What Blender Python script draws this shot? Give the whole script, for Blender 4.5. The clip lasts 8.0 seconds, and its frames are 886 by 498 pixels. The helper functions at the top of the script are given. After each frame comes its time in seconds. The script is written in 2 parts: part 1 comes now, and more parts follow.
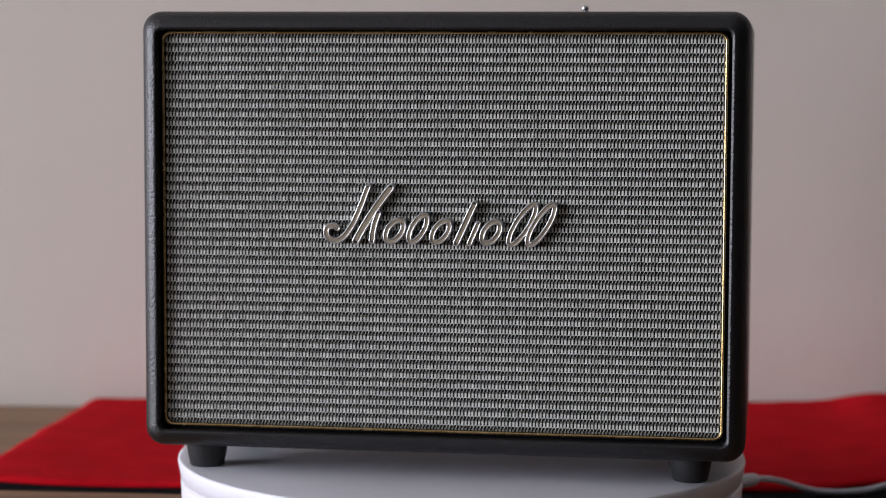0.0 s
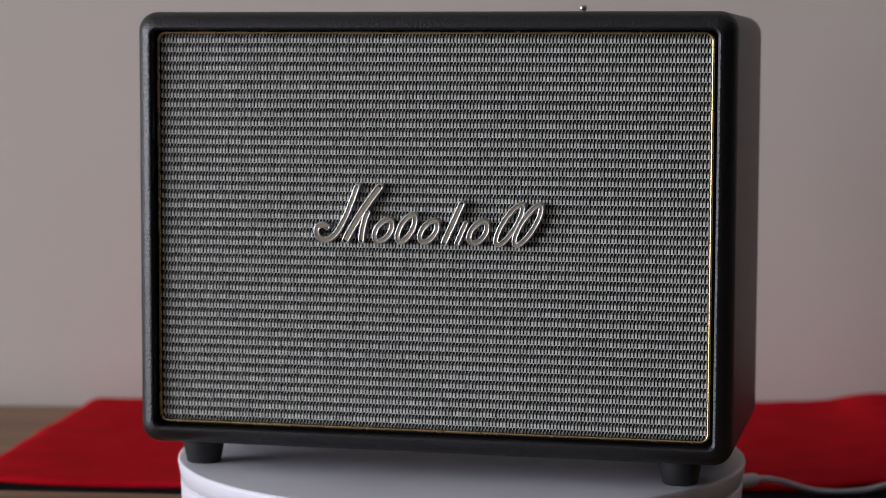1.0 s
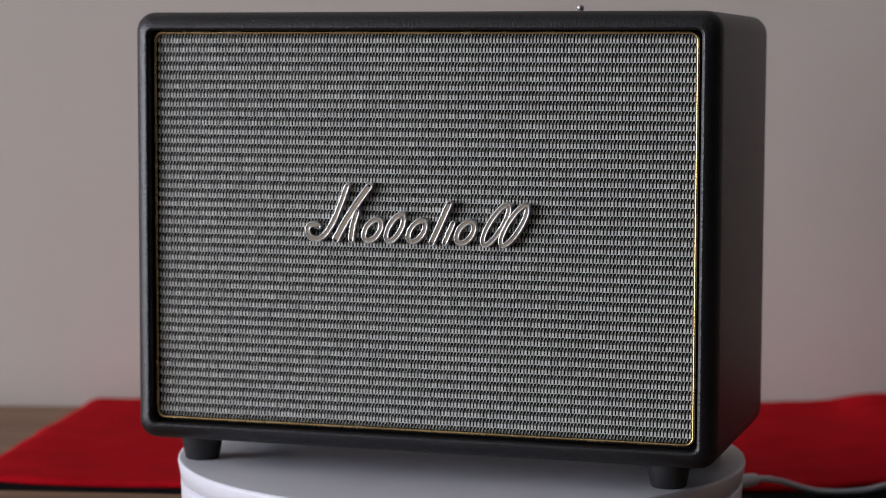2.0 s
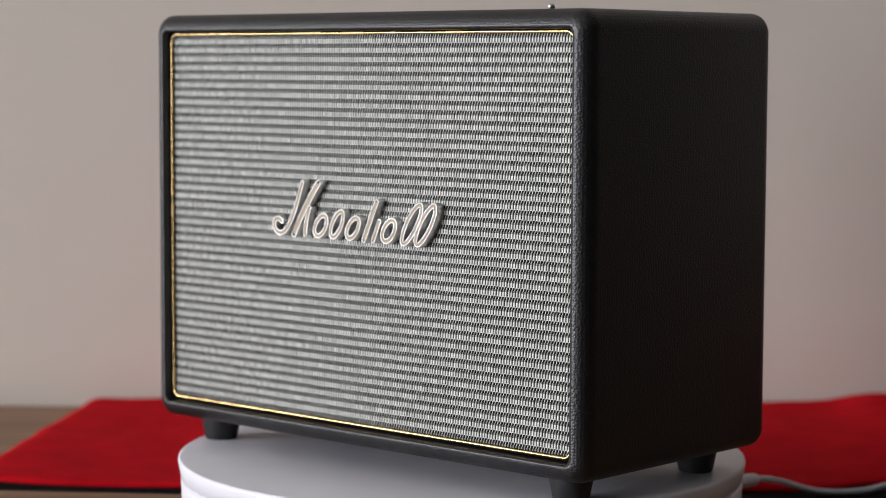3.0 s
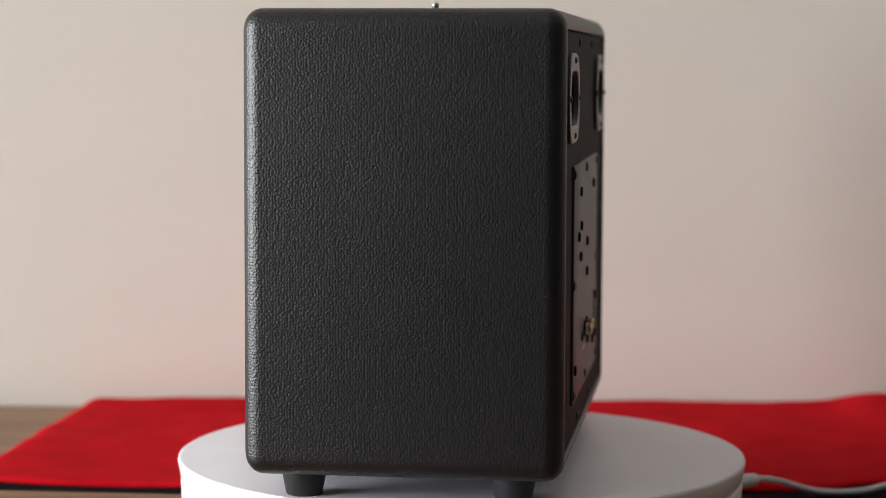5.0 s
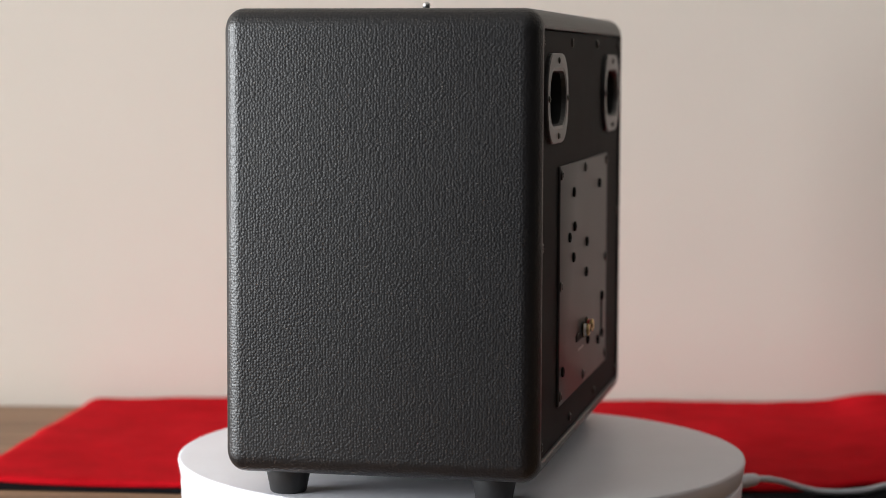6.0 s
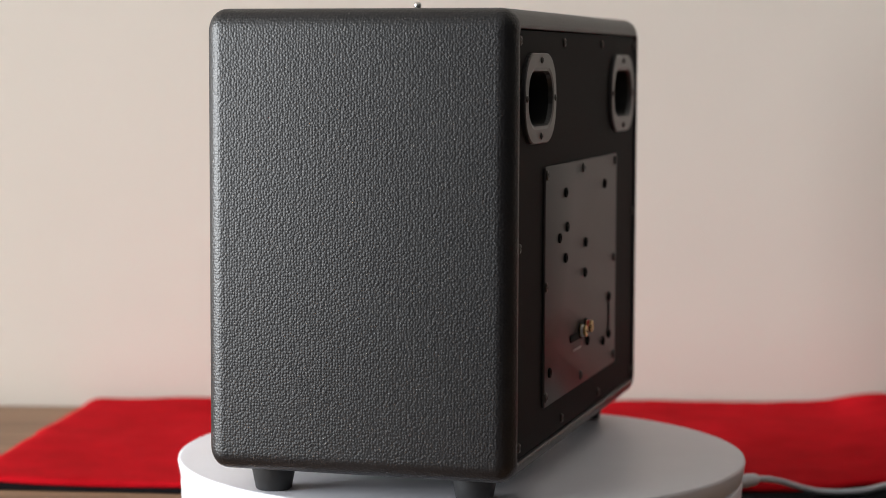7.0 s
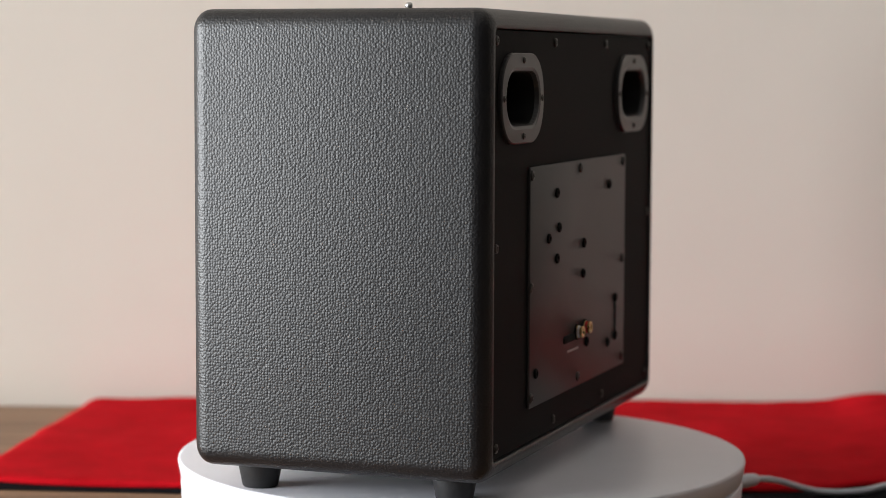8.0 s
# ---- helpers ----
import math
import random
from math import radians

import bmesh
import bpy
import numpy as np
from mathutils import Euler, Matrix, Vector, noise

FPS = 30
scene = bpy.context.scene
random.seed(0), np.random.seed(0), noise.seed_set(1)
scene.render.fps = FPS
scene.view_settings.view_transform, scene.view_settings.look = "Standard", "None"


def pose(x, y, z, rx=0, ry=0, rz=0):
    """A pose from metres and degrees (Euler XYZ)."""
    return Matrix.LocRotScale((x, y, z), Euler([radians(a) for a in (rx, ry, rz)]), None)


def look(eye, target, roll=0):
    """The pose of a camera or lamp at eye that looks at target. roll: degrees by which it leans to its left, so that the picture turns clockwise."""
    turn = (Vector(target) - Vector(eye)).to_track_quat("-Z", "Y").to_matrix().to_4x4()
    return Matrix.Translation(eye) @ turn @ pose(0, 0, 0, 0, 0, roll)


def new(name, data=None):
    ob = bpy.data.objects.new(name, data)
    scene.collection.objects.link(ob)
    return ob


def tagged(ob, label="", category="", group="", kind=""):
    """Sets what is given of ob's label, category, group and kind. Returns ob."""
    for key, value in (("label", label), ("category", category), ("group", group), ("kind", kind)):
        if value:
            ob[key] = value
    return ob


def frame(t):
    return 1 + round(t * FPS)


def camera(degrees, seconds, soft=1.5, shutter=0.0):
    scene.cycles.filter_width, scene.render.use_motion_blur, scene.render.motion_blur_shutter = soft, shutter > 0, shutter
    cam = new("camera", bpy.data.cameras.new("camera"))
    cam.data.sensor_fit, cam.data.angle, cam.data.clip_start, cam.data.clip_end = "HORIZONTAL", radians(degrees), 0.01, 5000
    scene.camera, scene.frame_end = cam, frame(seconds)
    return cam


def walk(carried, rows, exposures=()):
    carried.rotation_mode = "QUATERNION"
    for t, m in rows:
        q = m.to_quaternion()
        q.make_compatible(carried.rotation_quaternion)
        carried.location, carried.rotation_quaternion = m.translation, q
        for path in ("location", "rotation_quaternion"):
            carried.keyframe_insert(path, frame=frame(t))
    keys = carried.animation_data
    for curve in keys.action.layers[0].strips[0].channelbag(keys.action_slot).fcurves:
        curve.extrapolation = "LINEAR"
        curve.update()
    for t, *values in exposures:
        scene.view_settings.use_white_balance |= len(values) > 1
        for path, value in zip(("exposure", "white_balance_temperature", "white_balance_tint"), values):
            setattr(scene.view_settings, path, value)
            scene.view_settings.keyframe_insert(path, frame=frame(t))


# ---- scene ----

# The platter's upper side lies TOP metres over the floor; the turning axis is x = y = 0.
TOP = 0.80
TABLE = 0.75
BACK = 0.510

# ---- camera: stands still ----
cam = camera(23.4, 8.0, soft=0.8)
EYE = (0.0, -1.4977, TOP + 0.2751)
VIEW = look(EYE, (EYE[0] - 0.009046, EYE[1] + 0.996185, EYE[2] - 0.086798), 0.207)
cam.data.dof.use_dof = True
cam.data.dof.focus_distance = 1.338
cam.data.dof.aperture_fstop = 6.4
walk(cam, [(0.0, VIEW), (8.0, VIEW)],
     [(0.0, -0.26, 6120, 14), (0.5, -0.50, 6120, 14), (1.5, -0.67, 6120, 13), (2.7, -0.65, 6160, 13), (3.0, -0.31, 6380, 10), (3.4, 0.24, 6480, 6), (4.5, 0.28, 6480, 6), (6.5, 0.44, 6480, 6), (8.0, 0.42, 6480, 6)])

# ---- light: an overcast sky through one window ----
world = bpy.data.worlds.new("sky")
scene.world = world
world.use_nodes = True
wn = world.node_tree.nodes
sky = wn.new("ShaderNodeTexSky")
sky.sky_type = "NISHITA"
sky.sun_disc = False
sky.sun_elevation = radians(35)
sky.sun_rotation = radians(250)
wn["Background"].inputs["Strength"].default_value = 0.10
world.node_tree.links.new(sky.outputs["Color"], wn["Background"].inputs["Color"])

sun_data = bpy.data.lights.new("sun", "SUN")
sun_data.energy = 0.6
sun_data.angle = radians(12)
sun_data.color = (1.0, 0.97, 0.93)
sun = new("sun", sun_data)
sun.matrix_world = look((-4, 2.5, 4), (0, 0, 0))

# one wide window in the wall at x = WX: y0, y1, z0, z1
WX = -8.6
WINDOW = (-6.60, 0.20, 0.15, 3.30)
lamp = bpy.data.lights.new("window_light", "AREA")
lamp.shape = "RECTANGLE"
lamp.size, lamp.size_y = WINDOW[1] - WINDOW[0] - 0.1, WINDOW[3] - WINDOW[2] - 0.1
lamp.energy = 1130
lamp.color = (0.92, 0.94, 1.0)
window_light = new("window_light", lamp)
yc, zc = (WINDOW[0] + WINDOW[1]) / 2, (WINDOW[2] + WINDOW[3]) / 2
window_light.matrix_world = look((WX - 0.06, yc, zc), (WX + 1, yc, zc))


# ---- materials ----
def material(name, colour, rough=0.5, metal=0.0, spec=0.5):
    m = bpy.data.materials.new(name)
    m.use_nodes = True
    b = m.node_tree.nodes["Principled BSDF"]
    b.inputs["Base Color"].default_value = (*colour, 1)
    b.inputs["Roughness"].default_value = rough
    b.inputs["Metallic"].default_value = metal
    b.inputs["Specular IOR Level"].default_value = spec
    return m, m.node_tree.nodes, m.node_tree.links, b


def node(nodes, kind, **values):
    n = nodes.new(kind)
    for k, v in values.items():
        n.inputs[k.replace("_", " ")].default_value = v
    return n


def ramp(nodes, a, b, ca, cb):
    r = nodes.new("ShaderNodeValToRGB")
    r.color_ramp.elements[0].position, r.color_ramp.elements[1].position = a, b
    r.color_ramp.elements[0].color, r.color_ramp.elements[1].color = (*ca, 1), (*cb, 1)
    return r


def mottled(name, ca, cb, scale, rough=0.5, metal=0.0, spec=0.5, bump=0.0, bump_scale=None, dist=0.001, rough_var=0.0):
    """A surface whose colour wanders between two tones, with fine relief."""
    m, n, l, b = material(name, ca, rough, metal, spec)
    tc = n.new("ShaderNodeTexCoord")
    no = node(n, "ShaderNodeTexNoise", Scale=scale, Detail=6.0, Roughness=0.6)
    l.new(tc.outputs["Object"], no.inputs["Vector"])
    r = ramp(n, 0.35, 0.65, ca, cb)
    l.new(no.outputs["Fac"], r.inputs["Fac"])
    l.new(r.outputs["Color"], b.inputs["Base Color"])
    if rough_var:
        mr = n.new("ShaderNodeMapRange")
        mr.inputs["To Min"].default_value, mr.inputs["To Max"].default_value = rough - rough_var, rough + rough_var
        l.new(no.outputs["Fac"], mr.inputs["Value"])
        l.new(mr.outputs["Result"], b.inputs["Roughness"])
    if bump:
        fine = node(n, "ShaderNodeTexNoise", Scale=bump_scale or scale * 10, Detail=4.0)
        l.new(tc.outputs["Object"], fine.inputs["Vector"])
        bp = node(n, "ShaderNodeBump", Strength=bump, Distance=dist)
        l.new(fine.outputs["Fac"], bp.inputs["Height"])
        l.new(bp.outputs["Normal"], b.inputs["Normal"])
    return m


def leather_material():
    """Black pebbled vinyl: small raised grains, shiny on their crowns."""
    m, n, l, b = material("pebbled_black_vinyl", (0.0034, 0.0028, 0.0038), 0.42, 0.0, 0.66)
    tc = n.new("ShaderNodeTexCoord")
    warp = node(n, "ShaderNodeTexNoise", Scale=260.0, Detail=2.0)
    l.new(tc.outputs["Object"], warp.inputs["Vector"])
    mix = n.new("ShaderNodeMixRGB")
    mix.blend_type = "ADD"
    mix.inputs["Fac"].default_value = 0.0007
    l.new(tc.outputs["Object"], mix.inputs["Color1"])
    l.new(warp.outputs["Color"], mix.inputs["Color2"])
    vor = node(n, "ShaderNodeTexVoronoi", Scale=560.0, Randomness=0.66)
    vor.feature = "SMOOTH_F1"
    vor.inputs["Smoothness"].default_value = 0.22
    l.new(mix.outputs["Color"], vor.inputs["Vector"])
    inv = n.new("ShaderNodeMath")
    inv.operation = "SUBTRACT"
    inv.inputs[0].default_value = 1.0
    l.new(vor.outputs["Distance"], inv.inputs[1])
    fine = node(n, "ShaderNodeTexNoise", Scale=1500.0, Detail=2.0)
    l.new(tc.outputs["Object"], fine.inputs["Vector"])
    add = n.new("ShaderNodeMath")
    add.operation = "MULTIPLY_ADD"
    add.inputs[1].default_value = 0.03
    l.new(fine.outputs["Fac"], add.inputs[0])
    l.new(inv.outputs["Value"], add.inputs[2])
    bp = node(n, "ShaderNodeBump", Strength=1.0, Distance=0.00025)
    l.new(add.outputs["Value"], bp.inputs["Height"])
    l.new(bp.outputs["Normal"], b.inputs["Normal"])
    wear = node(n, "ShaderNodeTexNoise", Scale=14.0, Detail=4.0)
    l.new(tc.outputs["Object"], wear.inputs["Vector"])
    mr = n.new("ShaderNodeMapRange")
    mr.inputs["To Min"].default_value, mr.inputs["To Max"].default_value = 0.40, 0.46
    l.new(wear.outputs["Fac"], mr.inputs["Value"])
    l.new(mr.outputs["Result"], b.inputs["Roughness"])
    return m


def thread_material(name, ca, cb, rough):
    """Woven thread, a little different from stitch to stitch."""
    m, n, l, b = material(name, ca, rough, 0.0, 0.4)
    geo = n.new("ShaderNodeNewGeometry")
    r = ramp(n, 0.0, 1.0, ca, cb)
    b.inputs["Specular IOR Level"].default_value = 0.5 if ca[0] > 0.1 else 0.1
    l.new(geo.outputs["Random Per Island"], r.inputs["Fac"])
    l.new(r.outputs["Color"], b.inputs["Base Color"])
    return m


def wood_material():
    m, n, l, b = material("brown_wood", (0.2, 0.11, 0.06), 0.5, 0.0, 0.25)
    tc = n.new("ShaderNodeTexCoord")
    mp = n.new("ShaderNodeMapping")
    mp.inputs["Scale"].default_value = (2.0, 26.0, 26.0)
    l.new(tc.outputs["Object"], mp.inputs["Vector"])
    no = node(n, "ShaderNodeTexNoise", Scale=2.2, Detail=8.0, Distortion=0.6)
    l.new(mp.outputs["Vector"], no.inputs["Vector"])
    r = ramp(n, 0.3, 0.7, (0.16, 0.084, 0.044), (0.34, 0.200, 0.112))
    l.new(no.outputs["Fac"], r.inputs["Fac"])
    l.new(r.outputs["Color"], b.inputs["Base Color"])
    bp = node(n, "ShaderNodeBump", Strength=0.15, Distance=0.0006)
    l.new(no.outputs["Fac"], bp.inputs["Height"])
    l.new(bp.outputs["Normal"], b.inputs["Normal"])
    return m


LEATHER = leather_material()
THREAD_LIGHT = thread_material("pale_grey_thread", (0.52, 0.52, 0.485), (0.76, 0.76, 0.71), 0.48)
THREAD_GREY = thread_material("mid_grey_thread", (0.13, 0.13, 0.11), (0.27, 0.27, 0.23), 0.35)
THREAD_BLACK = thread_material("black_thread", (0.005, 0.005, 0.005), (0.012, 0.012, 0.012), 0.7)
GOLD = mottled("brass_piping", (0.58, 0.40, 0.17), (0.70, 0.50, 0.24), 60, 0.27, 1.0, rough_var=0.06)
BRONZE = mottled("bronze_inlay", (0.36, 0.31, 0.23), (0.44, 0.38, 0.29), 90, 0.74, 1.0, rough_var=0.06)
CHROME = mottled("chrome", (0.66, 0.65, 0.64), (0.72, 0.71, 0.70), 80, 0.30, 1.0, rough_var=0.04)
BLACK_PANEL = mottled("black_painted_board", (0.007, 0.007, 0.007), (0.011, 0.010, 0.010), 30, 0.66, spec=0.07, bump=0.15, bump_scale=900, dist=0.0002, rough_var=0.05)
PLATE = mottled("grey_satin_plate", (0.044, 0.040, 0.041), (0.055, 0.050, 0.051), 18, 0.46, spec=0.26, bump=0.06, bump_scale=1200, dist=0.0001, rough_var=0.04)
PORT = mottled("dark_grey_plastic", (0.036, 0.034, 0.035), (0.048, 0.045, 0.046), 50, 0.36, bump=0.1, bump_scale=1500, dist=0.0002)
VOID = mottled("black_plastic", (0.006, 0.006, 0.006), (0.010, 0.010, 0.010), 40, 0.6)
BOLT = mottled("matt_black_steel", (0.005, 0.005, 0.005), (0.008, 0.008, 0.008), 200, 0.7, spec=0.12)
RUBBER = mottled("black_rubber", (0.014, 0.014, 0.015), (0.022, 0.022, 0.023), 70, 0.55, bump=0.1, bump_scale=900, dist=0.0002)
SCREW = mottled("blackened_steel", (0.05, 0.048, 0.046), (0.10, 0.095, 0.09), 300, 0.35, 1.0)
WHITE = mottled("white_plastic", (0.81, 0.805, 0.865), (0.85, 0.845, 0.905), 12, 0.38, bump=0.05, bump_scale=700, dist=0.0002, rough_var=0.05)
CABLE = mottled("white_rubber", (0.72, 0.72, 0.78), (0.78, 0.78, 0.84), 30, 0.45)
RED_RING = mottled("red_plastic", (0.45, 0.02, 0.02), (0.55, 0.03, 0.03), 60, 0.4)
INK = mottled("pale_ink", (0.40, 0.39, 0.38), (0.46, 0.45, 0.44), 60, 0.6)
PAINT = mottled("beige_wall_paint", (0.735, 0.672, 0.592), (0.775, 0.709, 0.628), 1.4, 0.75, bump=0.12, bump_scale=160, dist=0.0008)
# For walls out of view: dark colour chosen so they bounce little fill light.
DIM = mottled("dark_unseen_wall", (0.026, 0.023, 0.021), (0.036, 0.032, 0.029), 1.4, 0.75, bump=0.12, bump_scale=160, dist=0.0008)
CEIL = mottled("white_ceiling_paint", (0.60, 0.58, 0.55), (0.64, 0.62, 0.59), 1.2, 0.8, bump=0.1, bump_scale=120, dist=0.0008)
FLOORING = mottled("dull_brown_floor", (0.07, 0.05, 0.035), (0.10, 0.075, 0.055), 3.0, 0.5, bump=0.1, bump_scale=60)
FRAME = mottled("white_window_paint", (0.74, 0.74, 0.73), (0.79, 0.79, 0.78), 6, 0.5)
FELT = mottled("red_felt", (0.48, 0.005, 0.011), (0.61, 0.007, 0.016), 22, 0.95, spec=0.04, bump=0.5, bump_scale=650, dist=0.0012)
BLACK_FELT = mottled("black_felt", (0.006, 0.006, 0.008), (0.011, 0.011, 0.013), 30, 0.95, spec=0.05, bump=0.3, bump_scale=500)
WOOD = wood_material()


# ---- building helpers ----
def part(name, bm, mat, parent=None, label="", smooth=True):
    """Links a bmesh as one mesh object under its thing."""
    me = bpy.data.meshes.new(name)
    bmesh.ops.recalc_face_normals(bm, faces=bm.faces)
    bm.to_mesh(me)
    bm.free()
    me.materials.append(mat)
    if smooth:
        me.shade_smooth()
    ob = new(name, me)
    ob.parent = parent
    if label:
        tagged(ob, label)
    return ob


def thing(name, label, category, at=(0, 0, 0), kind="", group=""):
    ob = new(name)
    ob.location = at
    return tagged(ob, label, category, group, kind)


def rrect(w, h, r, n=8):
    """A rounded rectangle round the origin, counter-clockwise."""
    r = max(min(r, w / 2, h / 2), 1e-5)
    out = []
    for sx, sz, a0 in ((1, 1, 0), (-1, 1, 90), (-1, -1, 180), (1, -1, 270)):
        for k in range(n + 1):
            a = radians(a0 + 90 * k / n)
            out.append((sx * (w / 2 - r) + r * math.cos(a), sz * (h / 2 - r) + r * math.sin(a)))
    return out


def loft(bm, loops, cap0=False, cap1=False):
    """Joins closed loops of 3D points of equal count into a skin."""
    rings = [[bm.verts.new(p) for p in loop] for loop in loops]
    for a, b in zip(rings, rings[1:]):
        for i in range(len(a)):
            j = (i + 1) % len(a)
            bm.faces.new((a[i], a[j], b[j], b[i]))
    if cap0:
        bm.faces.new(rings[0])
    if cap1:
        bm.faces.new(rings[-1])
    return bm


def slab_y(w, h, r, y0, y1, x=0.0, z=0.0, edge=0.0008, n=6):
    """A rounded plate in the x-z plane between y0 and y1, with eased edges."""
    bm = bmesh.new()
    s = 1 if y1 > y0 else -1
    rows = ((y0, edge), (y0 + s * edge, 0), (y1 - s * edge, 0), (y1, edge))
    loft(bm, [[(x + a, y, z + b) for a, b in rrect(w - 2 * i, h - 2 * i, r - i, n)] for y, i in rows], True, True)
    return bm


def lathe(profile, n=32, axis="z", at=(0, 0, 0)):
    """Turns (radius, height) pairs round an axis; closes both ends."""
    bm = bmesh.new()
    loops = []
    for r, h in profile:
        ring = []
        for k in range(n):
            a = 2 * math.pi * k / n
            c, s = r * math.cos(a), r * math.sin(a)
            p = (c, s, h) if axis == "z" else (c, h, s)
            ring.append((at[0] + p[0], at[1] + p[1], at[2] + p[2]))
        loops.append(ring)
    return loft(bm, loops, True, True)


def tube(points, radius, n=10, closed=False):
    """A round bar along points."""
    bm = bmesh.new()
    pts = [Vector(p) for p in points]
    count, loops, side = len(pts), [], None
    for i, p in enumerate(pts):
        a = pts[(i - 1) % count] if closed or i else p
        b = pts[(i + 1) % count] if closed or i < count - 1 else p
        d = (b - a).normalized()
        if side is None:
            side = d.orthogonal().normalized()
        side = (side - d * side.dot(d)).normalized()
        up = d.cross(side)
        loops.append([p + (side * math.cos(2 * math.pi * k / n) + up * math.sin(2 * math.pi * k / n)) * radius for k in range(n)])
    if closed:
        loops.append(loops[0])
        loft(bm, loops)
        bmesh.ops.remove_doubles(bm, verts=bm.verts, dist=1e-6)
    else:
        loft(bm, loops, True, True)
    return bm


def box(x0, x1, y0, y1, z0, z1, bevel=0.0):
    bm = bmesh.new()
    bmesh.ops.create_cube(bm, size=1.0)
    for v in bm.verts:
        v.co = Vector((x0 + (v.co.x + 0.5) * (x1 - x0), y0 + (v.co.y + 0.5) * (y1 - y0), z0 + (v.co.z + 0.5) * (z1 - z0)))
    if bevel:
        bmesh.ops.bevel(bm, geom=bm.edges[:], offset=bevel, segments=2, affect="EDGES", profile=0.5)
    return bm


def spline(ctrl, steps=10):
    """A smooth line through control points."""
    p = [Vector(c) for c in ctrl]
    p = [p[0] * 2 - p[1]] + p + [p[-1] * 2 - p[-2]]
    out = []
    for i in range(1, len(p) - 2):
        for k in range(steps):
            t = k / steps
            a, b, c, d = p[i - 1:i + 3]
            out.append(0.5 * ((2 * b) + (c - a) * t + (2 * a - 5 * b + 4 * c - d) * t * t + (3 * b - a - 3 * c + d) * t ** 3))
    return out + [p[-2]]


# ---- the room ----
def room():
    X0, X1, Y0, Y1, H = WX, 4.2, -6.9, BACK, 3.9
    T = 0.12
    def setting(name, bm, mat, label, category):
        return tagged(part(name, bm, mat, smooth=False), label, category, kind="structure")
    setting("floor", box(X0 - T, X1 + T, Y0 - T, Y1 + T, -0.1, 0), FLOORING, "dull brown floor under the table", "floor")
    setting("ceiling", box(X0 - T, X1 + T, Y0 - T, Y1 + T, H, H + 0.1), CEIL, "plain white painted ceiling", "ceiling")
    setting("wall_north", box(X0 - T, X1 + T, Y1, Y1 + T, 0, H), PAINT, "plain beige painted wall behind the table", "wall")
    # South, east and west walls are unseen; their dark colour holds the fill down.
    setting("wall_south", box(X0 - T, X1 + T, Y0 - T, Y0, 0, H), DIM, "unseen wall, coloured dark to limit bounced light", "wall")
    setting("wall_east", box(X1, X1 + T, Y0, Y1, 0, H), DIM, "unseen wall, coloured dark to limit bounced light", "wall")
    bm = bmesh.new()
    y0, y1, z0, z1 = WINDOW
    for a, b, c, d in ((Y0, y0, 0, H), (y1, Y1, 0, H), (y0, y1, 0, z0), (y0, y1, z1, H)):
        piece = box(X0 - T, X0, a, b, c, d)
        me = bpy.data.meshes.new("piece")
        piece.to_mesh(me)
        piece.free()
        bm.from_mesh(me)
        bpy.data.meshes.remove(me)
    setting("wall_west", bm, DIM, "unseen wall with one wide window opening, coloured dark to limit bounced light", "wall")
    win = thing("window_1", "white painted window frame open to the daylight", "window", (X0 - 0.02, 0, 0), "structure")
    for y in (y0 + 0.02, (y0 + y1) / 2, y1 - 0.02):
        part("window_frame", box(-0.03, 0.03, y - 0.02, y + 0.02, z0 + 0.04, z1 - 0.04, 0.004), FRAME, win)
    for z in (z0 + 0.02, z1 - 0.02):
        part("window_frame", box(-0.03, 0.03, y0, y1, z - 0.02, z + 0.02, 0.004), FRAME, win)


def table():
    t = thing("table", "brown wooden table standing against the wall", "table")
    part("tabletop", box(-1.05, 1.25, -0.42, BACK - 0.004, TABLE - 0.032, TABLE, 0.004), WOOD, t)
    part("apron", box(-0.98, 1.18, -0.36, -0.338, TABLE - 0.12, TABLE - 0.032, 0.002), WOOD, t)
    for x in (-0.99, 1.19):
        for y in (-0.35, BACK - 0.08):
            part("leg", box(x - 0.03, x + 0.03, y - 0.03, y + 0.03, 0, TABLE - 0.032, 0.004), WOOD, t)


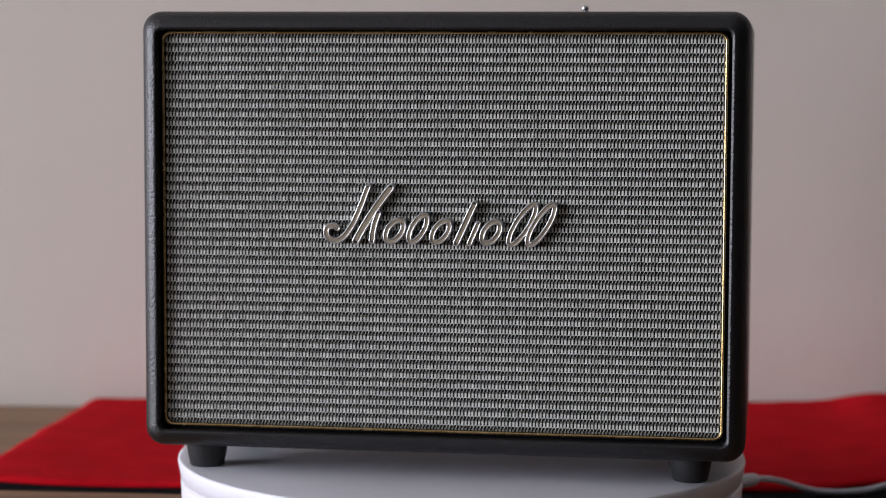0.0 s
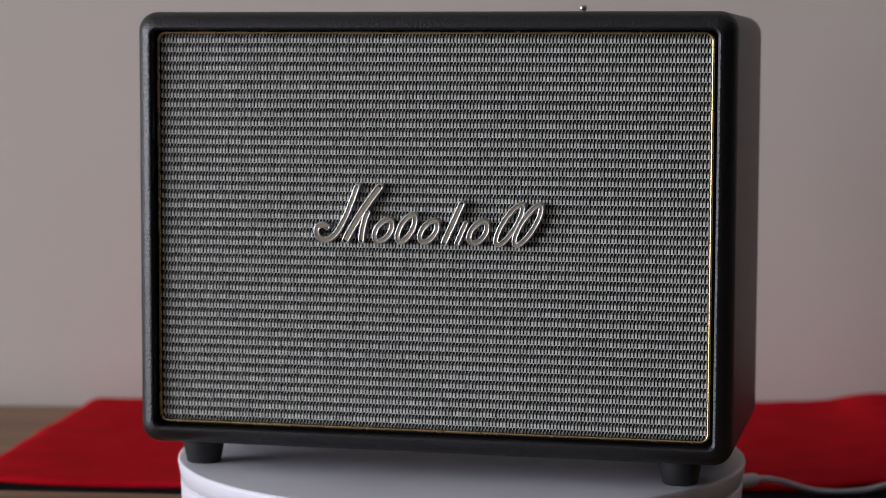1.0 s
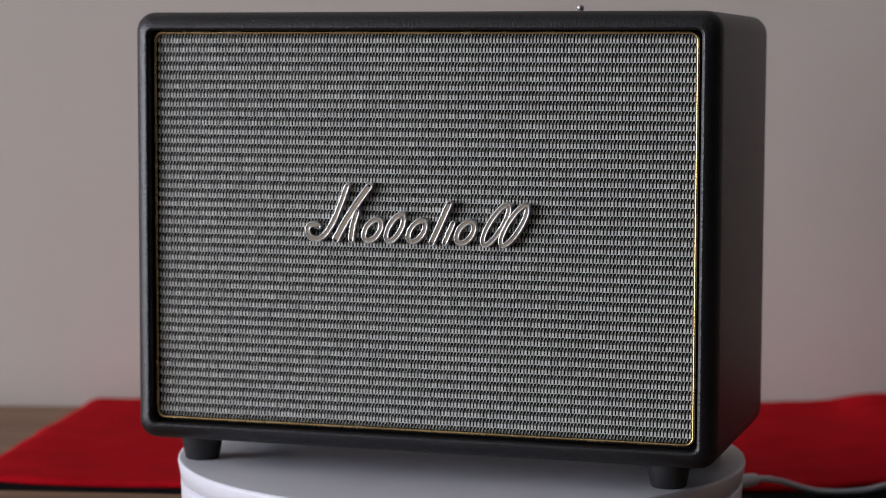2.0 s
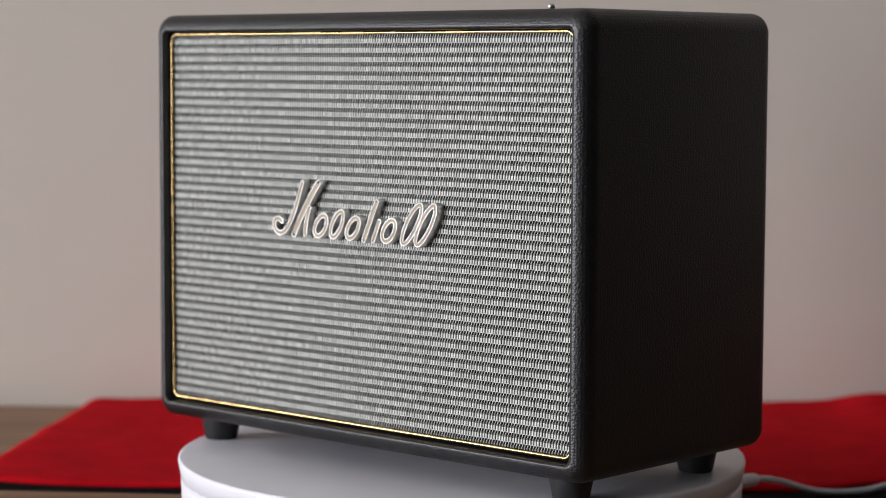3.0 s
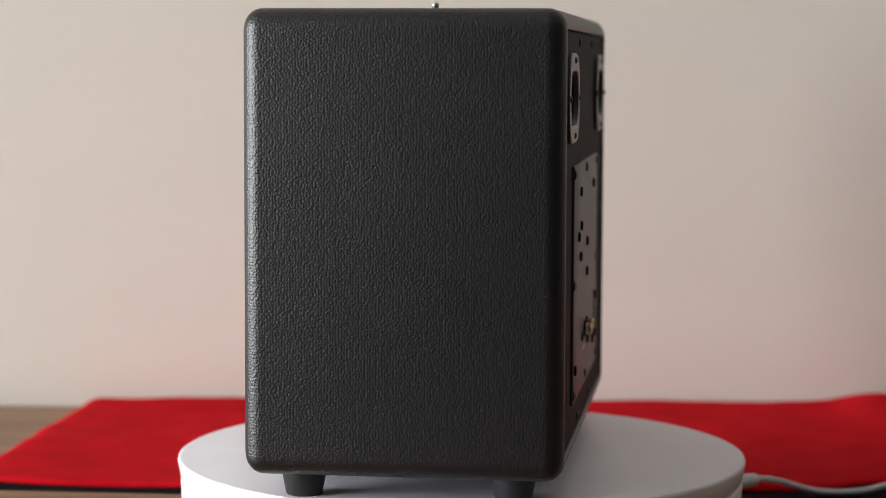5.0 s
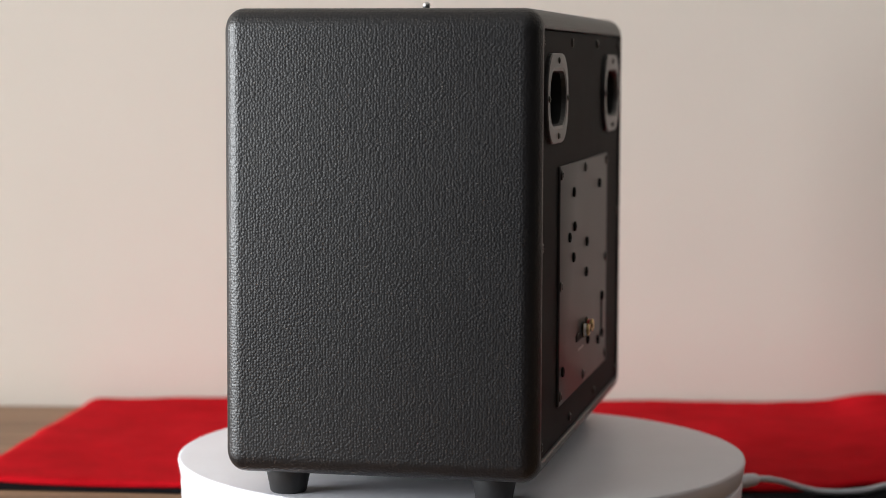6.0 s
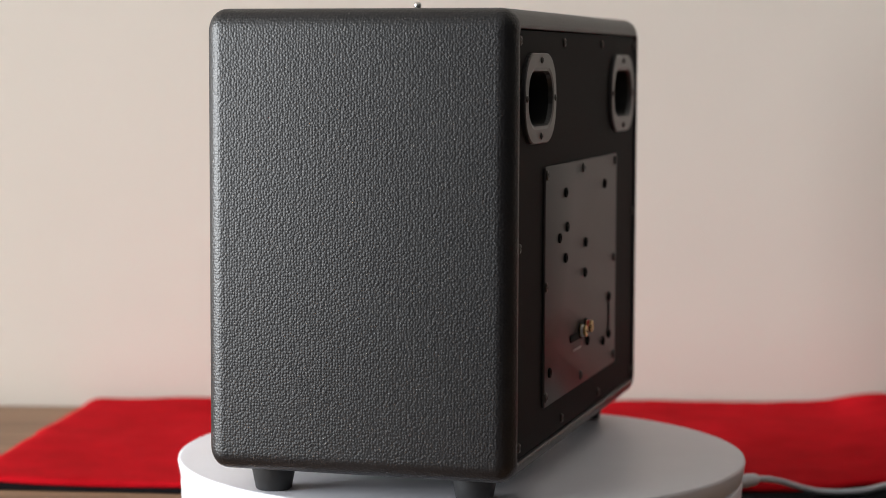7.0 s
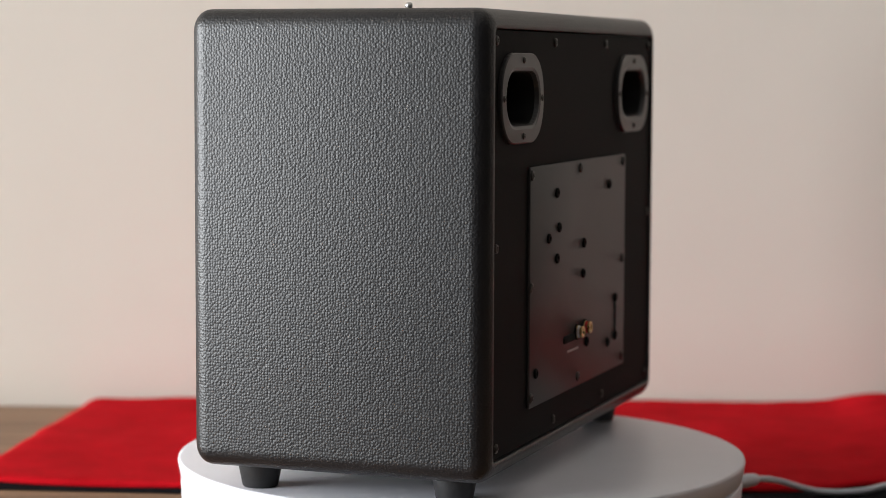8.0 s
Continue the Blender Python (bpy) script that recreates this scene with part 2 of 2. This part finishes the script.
def cloth():
    """A red felt laid over the back of the table, with a swelling fold at one end."""
    nx, ny = 190, 80
    x1, y1 = 0.98, BACK - 0.007
    bm = bmesh.new()
    top, low = [], []
    for j in range(ny + 1):
        v = j / ny
        ra, rb = [], []
        for i in range(nx + 1):
            u = i / nx
            x0 = -0.384 + 0.034 * v + 0.004 * noise.noise((0.0, v * 6, 3.1))
            x = x0 + (x1 - x0) * u
            bend = min(max((x - 0.25) / 0.09, 0), 1)
            y0 = 0.103 + 0.005 * noise.noise((x * 7, 0.4, 0.0)) + 0.035 * math.exp(-(u / 0.04) ** 1.3) + 0.030 * bend * bend * (3 - 2 * bend)
            y = y0 + (y1 - y0) * v
            h = 0.0045 + 0.0008 * min(1, v * 6) + 0.0022 * noise.noise((x * 9, y * 9, 0.7)) + 0.0008 * noise.noise((x * 40, y * 40, 2.0))
            h += 0.0020 * max(0, v - 0.8) / 0.2
            h += 0.0085 * math.exp(-((x - 0.390) / 0.034) ** 2) * (0.3 + 0.7 * v)
            h += 0.006 * math.exp(-((x - 0.36) / 0.05) ** 2 - ((y - 0.28) / 0.1) ** 2)
            e = min(u, 1 - u, v * 0.3, (1 - v) * 0.3) / 0.006
            h *= math.sqrt(min(1.0, 0.25 + 0.75 * e))
            ra.append(bm.verts.new((x, y, TABLE + 0.0024 + max(h, 0.002))))
            rb.append(bm.verts.new((x, y, TABLE + 0.0021)))
        top.append(ra)
        low.append(rb)
    for rows in (top, low):
        for j in range(ny):
            for i in range(nx):
                bm.faces.new((rows[j][i], rows[j][i + 1], rows[j + 1][i + 1], rows[j + 1][i]))
    for j in (0, ny):
        for i in range(nx):
            bm.faces.new((top[j][i], top[j][i + 1], low[j][i + 1], low[j][i]))
    for i in (0, nx):
        for j in range(ny):
            bm.faces.new((top[j][i], top[j + 1][i], low[j + 1][i], low[j][i]))
    tagged(part("cloth", bm, FELT), "bright red felt cloth spread over the back of the table", "cloth")


def turntable():
    t = thing("turntable", "round white motorised display turntable on the table", "turntable", (0, 0, TOP))
    low = TABLE - TOP
    part("base", lathe(((0.150, low + 0.0), (0.194, low + 0.0), (0.1962, low + 0.0025), (0.1974, -0.0160), (0.1966, -0.0149), (0.150, -0.0146)), 128), WHITE, t)
    part("spindle", lathe(((0.13, -0.0150), (0.13, -0.0130)), 64), VOID, t)
    platter = part("platter", lathe(((0.12, -0.0136), (0.1955, -0.0136), (0.1972, -0.0128), (0.1994, -0.0014), (0.1990, 0.0004), (0.1980, 0.0010), (0.1974, 0.00112), (0.12, 0.00114)), 160), WHITE, t)
    return platter


def power_cable():
    t = thing("power_cable", "white power cable plugged into the turntable, lying on the table", "cable", (0, 0, TABLE))
    line = spline([(0.195, 0.034, 0.0225), (0.2074, 0.0467, 0.0225), (0.2199, 0.0594, 0.0205), (0.2295, 0.0676, 0.0185), (0.2385, 0.0720, 0.0160), (0.2477, 0.0770, 0.0125), (0.2570, 0.0819, 0.0090),
                   (0.2666, 0.0885, 0.0060), (0.2777, 0.0915, 0.0046), (0.2905, 0.0919, 0.0046), (0.3053, 0.0985, 0.0046), (0.3254, 0.1130, 0.0060), (0.3641, 0.1380, 0.0080), (0.46, 0.150, 0.0090), (0.60, 0.11, 0.0060), (0.9, 0.05, 0.0046)], 12)
    part("cord", tube(line, 0.0024, 10), CABLE, t)
    a, b = Vector((0.178, 0.0168, 0.0228)), Vector((0.2199, 0.0594, 0.0208))
    d = (b - a).normalized()
    bm = lathe(((0.0030, 0.0), (0.0046, 0.002), (0.0050, 0.006), (0.0050, 0.046), (0.0044, 0.053), (0.0030, 0.056)), 20)
    bm.transform(Matrix.Translation(a) @ d.to_track_quat("Z", "Y").to_matrix().to_4x4())
    part("plug", bm, CABLE, t)


def mat():
    bm = box(-0.25, 0.95, 0.0, 0.20, 0.0, 0.0015, 0.0005)
    bm.transform(pose(-0.111, 0.0822, TABLE + 0.0004, 0, 0, -5.0))
    tagged(part("mat", bm, BLACK_FELT, smooth=False), "thin black mat lying under the red cloth", "mat")


# ---- the loudspeaker, in its own space: front at -y, feet on z = 0 ----
W, D, ZB, ZT = 0.400, 0.200, 0.0181, 0.3082
ZC, HH = (ZB + ZT) / 2, ZT - ZB
TRIM_W, TRIM_H, TRIM_Z = 0.3700, 0.2612, 0.1638


def shell(sp):
    """The vinyl-covered box with rounded edges; front and back stand back behind a lip."""
    r = 0.0120
    front = [(-0.0860, 0.0124), (-0.0950, 0.0123), (-0.0972, 0.0120), (-0.0988, 0.0114)]
    arc = [(-D / 2 + r - r * math.cos(radians(90 * k / 8)), r - r * math.sin(radians(90 * k / 8))) for k in range(9)]
    seq = front + arc + [(-y, i) for y, i in reversed(arc)] + [(0.0992, 0.0123), (0.0975, 0.0126), (0.0880, 0.0126)]
    bm = bmesh.new()
    loft(bm, [[(x, y, ZC + z) for x, z in rrect(W - 2 * i, HH - 2 * i, max(0.0045, 0.0125 - 0.7 * i), 8)] for y, i in seq])
    part("cabinet", bm, LEATHER, sp, "black pebbled vinyl covering with rounded edges")


def grille(sp):
    """Woven cloth on its board: every stitch a small raised loop."""
    part("grille_board", slab_y(W - 0.0254, HH - 0.0254, 0.004, -0.0880, -0.0922, 0, ZC), THREAD_BLACK, sp)
    trim = [(x, -0.0938, TRIM_Z + z) for x, z in rrect(TRIM_W, TRIM_H, 0.0055, 8)]
    trim = [(x - 0.0004, y, z) for x, y, z in trim]
    part("piping", tube(trim, 0.00105, 8, True), GOLD, sp, "thin brass piping round the grille")
    w, h = TRIM_W - 0.0008, TRIM_H - 0.0016
    px, pz = 0.002255, 0.00610
    cols, rows = int(w / px), int(h / pz)
    rng = random.Random(7)
    sets = {"light": ([], []), "grey": ([], []), "black": ([], [])}

    def hump(key, cx, cz, sw, sh, lean, y0, y1):
        vs, fs = sets[key]
        k = len(vs)
        for sx, sz, d in ((1.0, 1.0, 0.0), (0.93, 0.96, 0.70), (0.74, 0.84, 1.0)):
            for fx, fz in ((-1, -1), (1, -1), (1, 1), (-1, 1)):
                vs.append((cx + fx * sx * sw / 2 + fz * lean * sz, y0 + (y1 - y0) * d, cz + fz * sz * sh / 2))
        fs.append((k + 8, k + 9, k + 10, k + 11))
        for m in (k, k + 4):
            fs.extend([(m + i, m + (i + 1) % 4, m + 4 + (i + 1) % 4, m + 4 + i) for i in range(4)])

    x_start, z_start, z_end = -cols * px / 2 - 0.0004, TRIM_Z + TRIM_H / 2 - 0.0023, TRIM_Z - h / 2
    for j in range(-1, rows + 1):
        for i in range(cols):
            x = x_start + (i + 0.5) * px + rng.uniform(-1, 1) * 0.00010
            z = z_start - j * pz + rng.uniform(-1, 1) * 0.00010
            if j >= 0 and z - 0.0018 > z_end:
                hump("grey", x + 0.00010, z - 0.0009, 0.00134, 0.0016, 0.00006, -0.0921, -0.0926)
            if j >= 0 and z - 0.0044 > z_end:
                hump("light", x, z - 0.0030, 0.00136 + rng.uniform(-1, 1) * 0.0001, 0.0033, 0.00006, -0.0921, -0.0928)
            if z - 0.0062 > z_end:
                hump("light", x + 0.00082, z - 0.0051, 0.00048, 0.0022, 0.00032, -0.0921, -0.0926)
                hump("black", x - 0.00030, z - 0.0053, 0.00132, 0.0019, 0.00032, -0.0921, -0.0928)
    for key, mat, label in (("light", THREAD_LIGHT, "pale grey woven stitches"), ("grey", THREAD_GREY, "grey woven threads"), ("black", THREAD_BLACK, "black woven stitches")):
        me = bpy.data.meshes.new("grille_weave")
        me.from_pydata(sets[key][0], [], sets[key][1])
        me.materials.append(mat)
        ob = new("grille_weave", me)
        ob.parent = sp
        tagged(ob, label, kind="stuff")


def emblem(sp):
    """A plain metal emblem: leaning bars, ovals and a sweeping hook, each with a raised rim round a bronze inlay."""
    mark = None
    level = 0

    def offset(pts, rad, closed):
        """The outline of a line thickened by rad: one loop, or two for a closed line."""
        count, sides = len(pts), []
        for i, p in enumerate(pts):
            a = pts[(i - 1) % count] if closed else pts[max(i - 1, 0)]
            b = pts[(i + 1) % count] if closed else pts[min(i + 1, count - 1)]
            d = Vector((b[0] - a[0], b[1] - a[1])).normalized()
            sides.append((Vector((p[0], p[1])), Vector((-d.y, d.x)), d))
        if closed:
            return [[p + n * rad for p, n, d in sides], [p - n * rad for p, n, d in sides]]
        turn = [math.pi * k / 6 for k in range(1, 6)]
        p, n, d = sides[-1]
        out = [q + m * rad for q, m, e in sides] + [p + (n * math.cos(a) + d * math.sin(a)) * rad for a in turn]
        p, n, d = sides[0]
        return [out + [q - m * rad for q, m, e in reversed(sides)] + [p - (n * math.cos(a) + d * math.sin(a)) * rad for a in turn]]

    def stroke(pts, rad, closed=False):
        nonlocal mark, level
        level += 1
        y1 = -0.0982 - 0.00006 * level
        rim, inlay = bmesh.new(), bmesh.new()
        profile = [(0.0, -0.0925)] + [(0.0006 - 0.0006 * math.cos(a), y1 + 0.0008 - 0.0008 * math.sin(a)) for a in [math.pi * k / 7 for k in range(8)]]
        rings = [offset(pts, rad - i, closed) for i, y in profile]
        for k in range(len(rings[0])):
            loft(rim, [[(q.x, y, q.y) for q in ring[k]] for ring, (i, y) in zip(rings, profile)])
        face = offset(pts, rad - 0.0009, closed)
        y = y1 + 0.0005
        if closed:
            loft(inlay, [[(q.x, y, q.y) for q in loop] for loop in face])
        else:
            half = len(pts)
            left, right = face[0][:half], face[0][half + 5:2 * half + 5][::-1]
            rows = [[inlay.verts.new((q.x, y, q.y)) for q in side] for side in (left, right)]
            for i in range(half - 1):
                inlay.faces.new((rows[0][i], rows[0][i + 1], rows[1][i + 1], rows[1][i]))
        if mark is None:
            mark = part("emblem", rim, CHROME, sp, "raised chrome emblem with bronze inlay")
        else:
            part("stroke", rim, CHROME, mark)
        part("inlay", inlay, BRONZE, mark, "dull bronze inlay")

    def bar(x0, z0, x1, z1, rad, bow=0.0):
        n = 9
        stroke([(x0 + (x1 - x0) * k / n + bow * math.sin(math.pi * k / n), z0 + (z1 - z0) * k / n) for k in range(n + 1)], rad)

    def oval(x, z, long, wide, lean, rad):
        c, s = math.cos(radians(lean)), math.sin(radians(lean))
        loop = [(long * math.cos(2 * math.pi * k / 28), wide * math.sin(2 * math.pi * k / 28)) for k in range(28)]
        stroke([(x + a * c - b * s, z + a * s + b * c) for a, b in loop], rad, True)

    hook = [(-0.0672, 0.1668), (-0.0700, 0.1683), (-0.0735, 0.1672), (-0.0745, 0.1635), (-0.0722, 0.1597), (-0.0670, 0.1588), (-0.0620, 0.1622), (-0.0572, 0.1690), (-0.0525, 0.1790), (-0.0468, 0.1938)]
    stroke(spline(hook, 5), 0.0021)
    bar(-0.0548, 0.1586, -0.0316, 0.1938, 0.0026, -0.0012)
    bar(-0.0440, 0.1588, -0.0398, 0.1770, 0.0022, -0.0008)
    for x, z, long, wide, lean, rad in ((-0.0290, 0.1655, 0.0080, 0.0045, 54, 0.0020), (-0.0135, 0.1672, 0.0098, 0.0040, 60, 0.0020), (0.0015, 0.1655, 0.0080, 0.0042, 54, 0.0020),
                                        (0.0345, 0.1655, 0.0080, 0.0045, 54, 0.0020), (0.0550, 0.1708, 0.0152, 0.0042, 58, 0.0019), (0.0672, 0.1708, 0.0152, 0.0042, 58, 0.0019)):
        oval(x, z, long, wide, lean, rad)
    bar(0.0118, 0.1582, 0.0236, 0.1838, 0.0023)
    bar(0.0205, 0.1582, 0.0262, 0.1712, 0.0020)


def feet(sp):
    for x in (-0.164, 0.164):
        for y in (-0.0675, 0.0665):
            part("foot", lathe(((0.0106, 0.0011), (0.0116, 0.0020), (0.0146, 0.0175), (0.0150, 0.0195)), 32, "z", (x, y, 0)), RUBBER, sp)


def switch(sp):
    x, y = 0.0854, 0.005
    s = part("power_switch", lathe(((0.0040, 0.3073), (0.0040, 0.3085), (0.0030, 0.3090)), 24, "z", (x, y, 0)), CHROME, sp, "small chrome toggle switch on the top")
    part("lever", lathe(((0.0010, 0.3085), (0.0013, 0.3100), (0.0021, 0.3110), (0.0026, 0.3125), (0.0023, 0.3139), (0.0012, 0.3147)), 20, "z", (x, y, 0)), CHROME, s)


def screw_head(parent, x, z, y, r, turn=0.0):
    """A domed screw with a dark cross slot, facing +y, in one mesh."""
    bm = lathe(((r, y - 0.0004), (r, y + 0.0003), (r * 0.85, y + 0.0009), (r * 0.4, y + 0.0012)), 18, "y")
    for k in (0, 1):
        bar = bmesh.ops.create_cube(bm, size=1.0)["verts"]
        a = turn + k * math.pi / 2
        for v in bar:
            u, w = v.co.x * r * 1.2, v.co.z * r * 0.22
            v.co = Vector((u * math.cos(a) - w * math.sin(a), y + 0.00125 + v.co.y * 0.00016 + k * 0.00003, u * math.sin(a) + w * math.cos(a)))
        for f in {f for v in bar for f in v.link_faces}:
            f.material_index = 1
    bmesh.ops.translate(bm, verts=bm.verts, vec=(x, 0, z))
    ob = part("screw", bm, SCREW, parent, smooth=False)
    ob.data.materials.append(VOID)
    return ob


def back(sp):
    yb = 0.0980
    # board with two openings, made as a frame of strips round the ports
    bm = bmesh.new()
    edges = []
    for loop in ([(a, ZC + b) for a, b in rrect(W - 0.0266, HH - 0.0266, 0.004, 6)], [(0.1352 + a, 0.2530 + b) for a, b in rrect(0.0700, 0.0400, 0.012, 6)], [(-0.1300 + a, 0.2530 + b) for a, b in rrect(0.0700, 0.0400, 0.012, 6)]):
        vs = [bm.verts.new((a, 0.0968, b)) for a, b in loop]
        edges += [bm.edges.new((vs[i], vs[(i + 1) % len(vs)])) for i in range(len(vs))]
    bmesh.ops.triangle_fill(bm, edges=edges, use_beauty=True)
    solid = bmesh.ops.extrude_face_region(bm, geom=bm.faces[:])
    bmesh.ops.translate(bm, verts=[v for v in solid["geom"] if isinstance(v, bmesh.types.BMVert)], vec=(0, -0.008, 0))
    board = part("back_board", bm, BLACK_PANEL, sp, "black painted back board", smooth=False)
    board.location.y = 0.0014
    for x, z in ((0.1808, 0.2885), (0.0600, 0.2885), (-0.0620, 0.2885), (-0.1808, 0.2885), (0.1800, 0.1620), (-0.1808, 0.1620), (0.0590, 0.0385), (-0.0590, 0.0385), (0.1785, 0.0385), (-0.1785, 0.0385)):
        screw_head(board, x, z, 0.0970, 0.0030, 40 * x)
    # ports: a flange with a deep dark throat
    for x in (0.1352, -0.1300):
        z = 0.2530
        outer = lambda g: [(x + a, b) for a, b in rrect(0.0850 - 2 * g, 0.0566 - 2 * g, 0.0250 - g, 8)]
        inner = lambda g: [(x + a, b) for a, b in rrect(0.0640 + 2 * g, 0.0326 + 2 * g, 0.0155 + g, 8)]
        bm = bmesh.new()
        loft(bm, [[(a, y, z + b) for a, b in lp] for lp, y in ((outer(0), 0.0968), (outer(0), 0.0988), (outer(0.0008), 0.0996), (inner(0.0030), 0.0998), (inner(0.0010), 0.0992), (inner(0), 0.0965))])
        port = part("bass_port", bm, PORT, sp, "dark grey plastic port flange", smooth=False)
        port.location.y = 0.0014
        bm = bmesh.new()
        loft(bm, [[(a, y, z + b) for a, b in lp] for lp, y in ((inner(0), 0.0965), (inner(-0.0015), 0.060), (inner(-0.003), 0.020))], False, True)
        part("throat", bm, VOID, port, "deep black opening")
        for dx, dz in ((0, 0.0238), (0, -0.0236), (0.0382, 0), (-0.0382, 0)):
            screw_head(port, x + dx, z + dz, 0.0995, 0.0022)
    # connection plate
    px0, px1, pz0, pz1 = -0.1130, 0.1166, 0.0535, 0.2090
    plate = part("connection_plate", slab_y(px1 - px0, pz1 - pz0, 0.002, 0.0966, 0.0984, (px0 + px1) / 2, (pz0 + pz1) / 2, 0.0004), PLATE, sp, "grey satin plate with screws and sockets")
    plate.location.y = 0.0014
    for x, z in ((0.1128, 0.2036), (0.0038, 0.2038), (-0.1066, 0.2040), (0.1132, 0.1316), (-0.1062, 0.1325), (0.0069, 0.0600), (-0.1066, 0.0600), (0.1128, 0.0600)):
        screw_head(plate, x, z, 0.0985, 0.0034, 30 * x + 9 * z)
    for x, z in ((-0.0684, 0.1889), (0.0589, 0.1896), (0.0538, 0.1664), (0.0764, 0.1605), (-0.0054, 0.1515), (0.0580, 0.1459), (-0.0040, 0.1305), (-0.0877, 0.1051), (-0.0880, 0.0776), (-0.0138, 0.0818), (-0.0674, 0.0748), (0.1035, 0.0750)):
        part("bolt", lathe(((0.0033, 0.0980), (0.0033, 0.0994), (0.0027, 0.0998), (0.0016, 0.0998), (0.0014, 0.0990)), 18, "y", (x, 0, z)), BOLT, plate)
    part("service_slot", slab_y(0.0042, 0.0220, 0.0018, 0.0978, 0.0989, -0.0880, 0.0915, 0.0003), BOLT, plate)
    part("power_socket", slab_y(0.0290, 0.0052, 0.0025, 0.0978, 0.0990, 0.0270, 0.0888, 0.0003), BOLT, plate)
    for x, z, ring in ((0.0100, 0.0915, CABLE), (-0.0085, 0.0925, RED_RING)):
        part("phono_jack", lathe(((0.0046, 0.0980), (0.0046, 0.0996), (0.0036, 0.0998), (0.0036, 0.1015), (0.0042, 0.1017), (0.0043, 0.1032), (0.0038, 0.1036), (0.0024, 0.1036), (0.0022, 0.1020)), 24, "y", (x, 0, z)), GOLD, plate, "gold-plated phono jack")
        part("insulator", lathe(((0.0056, 0.0978), (0.0056, 0.0994), (0.0048, 0.0996)), 24, "y", (x, 0, z)), BOLT, plate)
        part("colour_ring", lathe(((0.0041, 0.0996), (0.0041, 0.1012), (0.0037, 0.1013)), 24, "y", (x, 0, z)), ring, plate)
    part("marking", slab_y(0.0260, 0.0016, 0.0002, 0.0980, 0.09856, 0.0190, 0.0800, 0.00005), INK, plate, "small pale printed line")


def loudspeaker():
    sp = thing("loudspeaker", "black vinyl-covered loudspeaker with woven grey grille on a turntable", "loudspeaker", (0, 0, TOP))
    shell(sp)
    grille(sp)
    emblem(sp)
    feet(sp)
    switch(sp)
    back(sp)
    return sp


room()
table()
mat()
cloth()
platter = turntable()
power_cable()
speaker = loudspeaker()


# ---- what turns ----
def angle(t):
    """Degrees of the turntable: slow, then a quick sweep, then slow again."""
    if t < 2.734:
        return -8.16 - 4.125 * t
    if t < 3.593:
        return -41.7 - 83.7 * (t - 3.0)
    return -91.77 - 4.126 * (t - 3.7)


def motions():
    times = [0, 0.5, 1, 1.5, 2, 2.4] + [k / 30 for k in range(78, 112)] + [4, 4.5, 5, 5.5, 6, 6.5, 7, 7.5, 8]
    off = Vector((0.0001, -0.0128, 0))
    rows, own = [], []
    for t in times:
        turn = pose(0, 0, 0, 0, 0, angle(t))
        rows.append((t, pose(0, 0, TOP) @ turn @ Matrix.Translation(off)))
        own.append((t, turn))
    walk(speaker, rows)
    walk(platter, own)


motions()
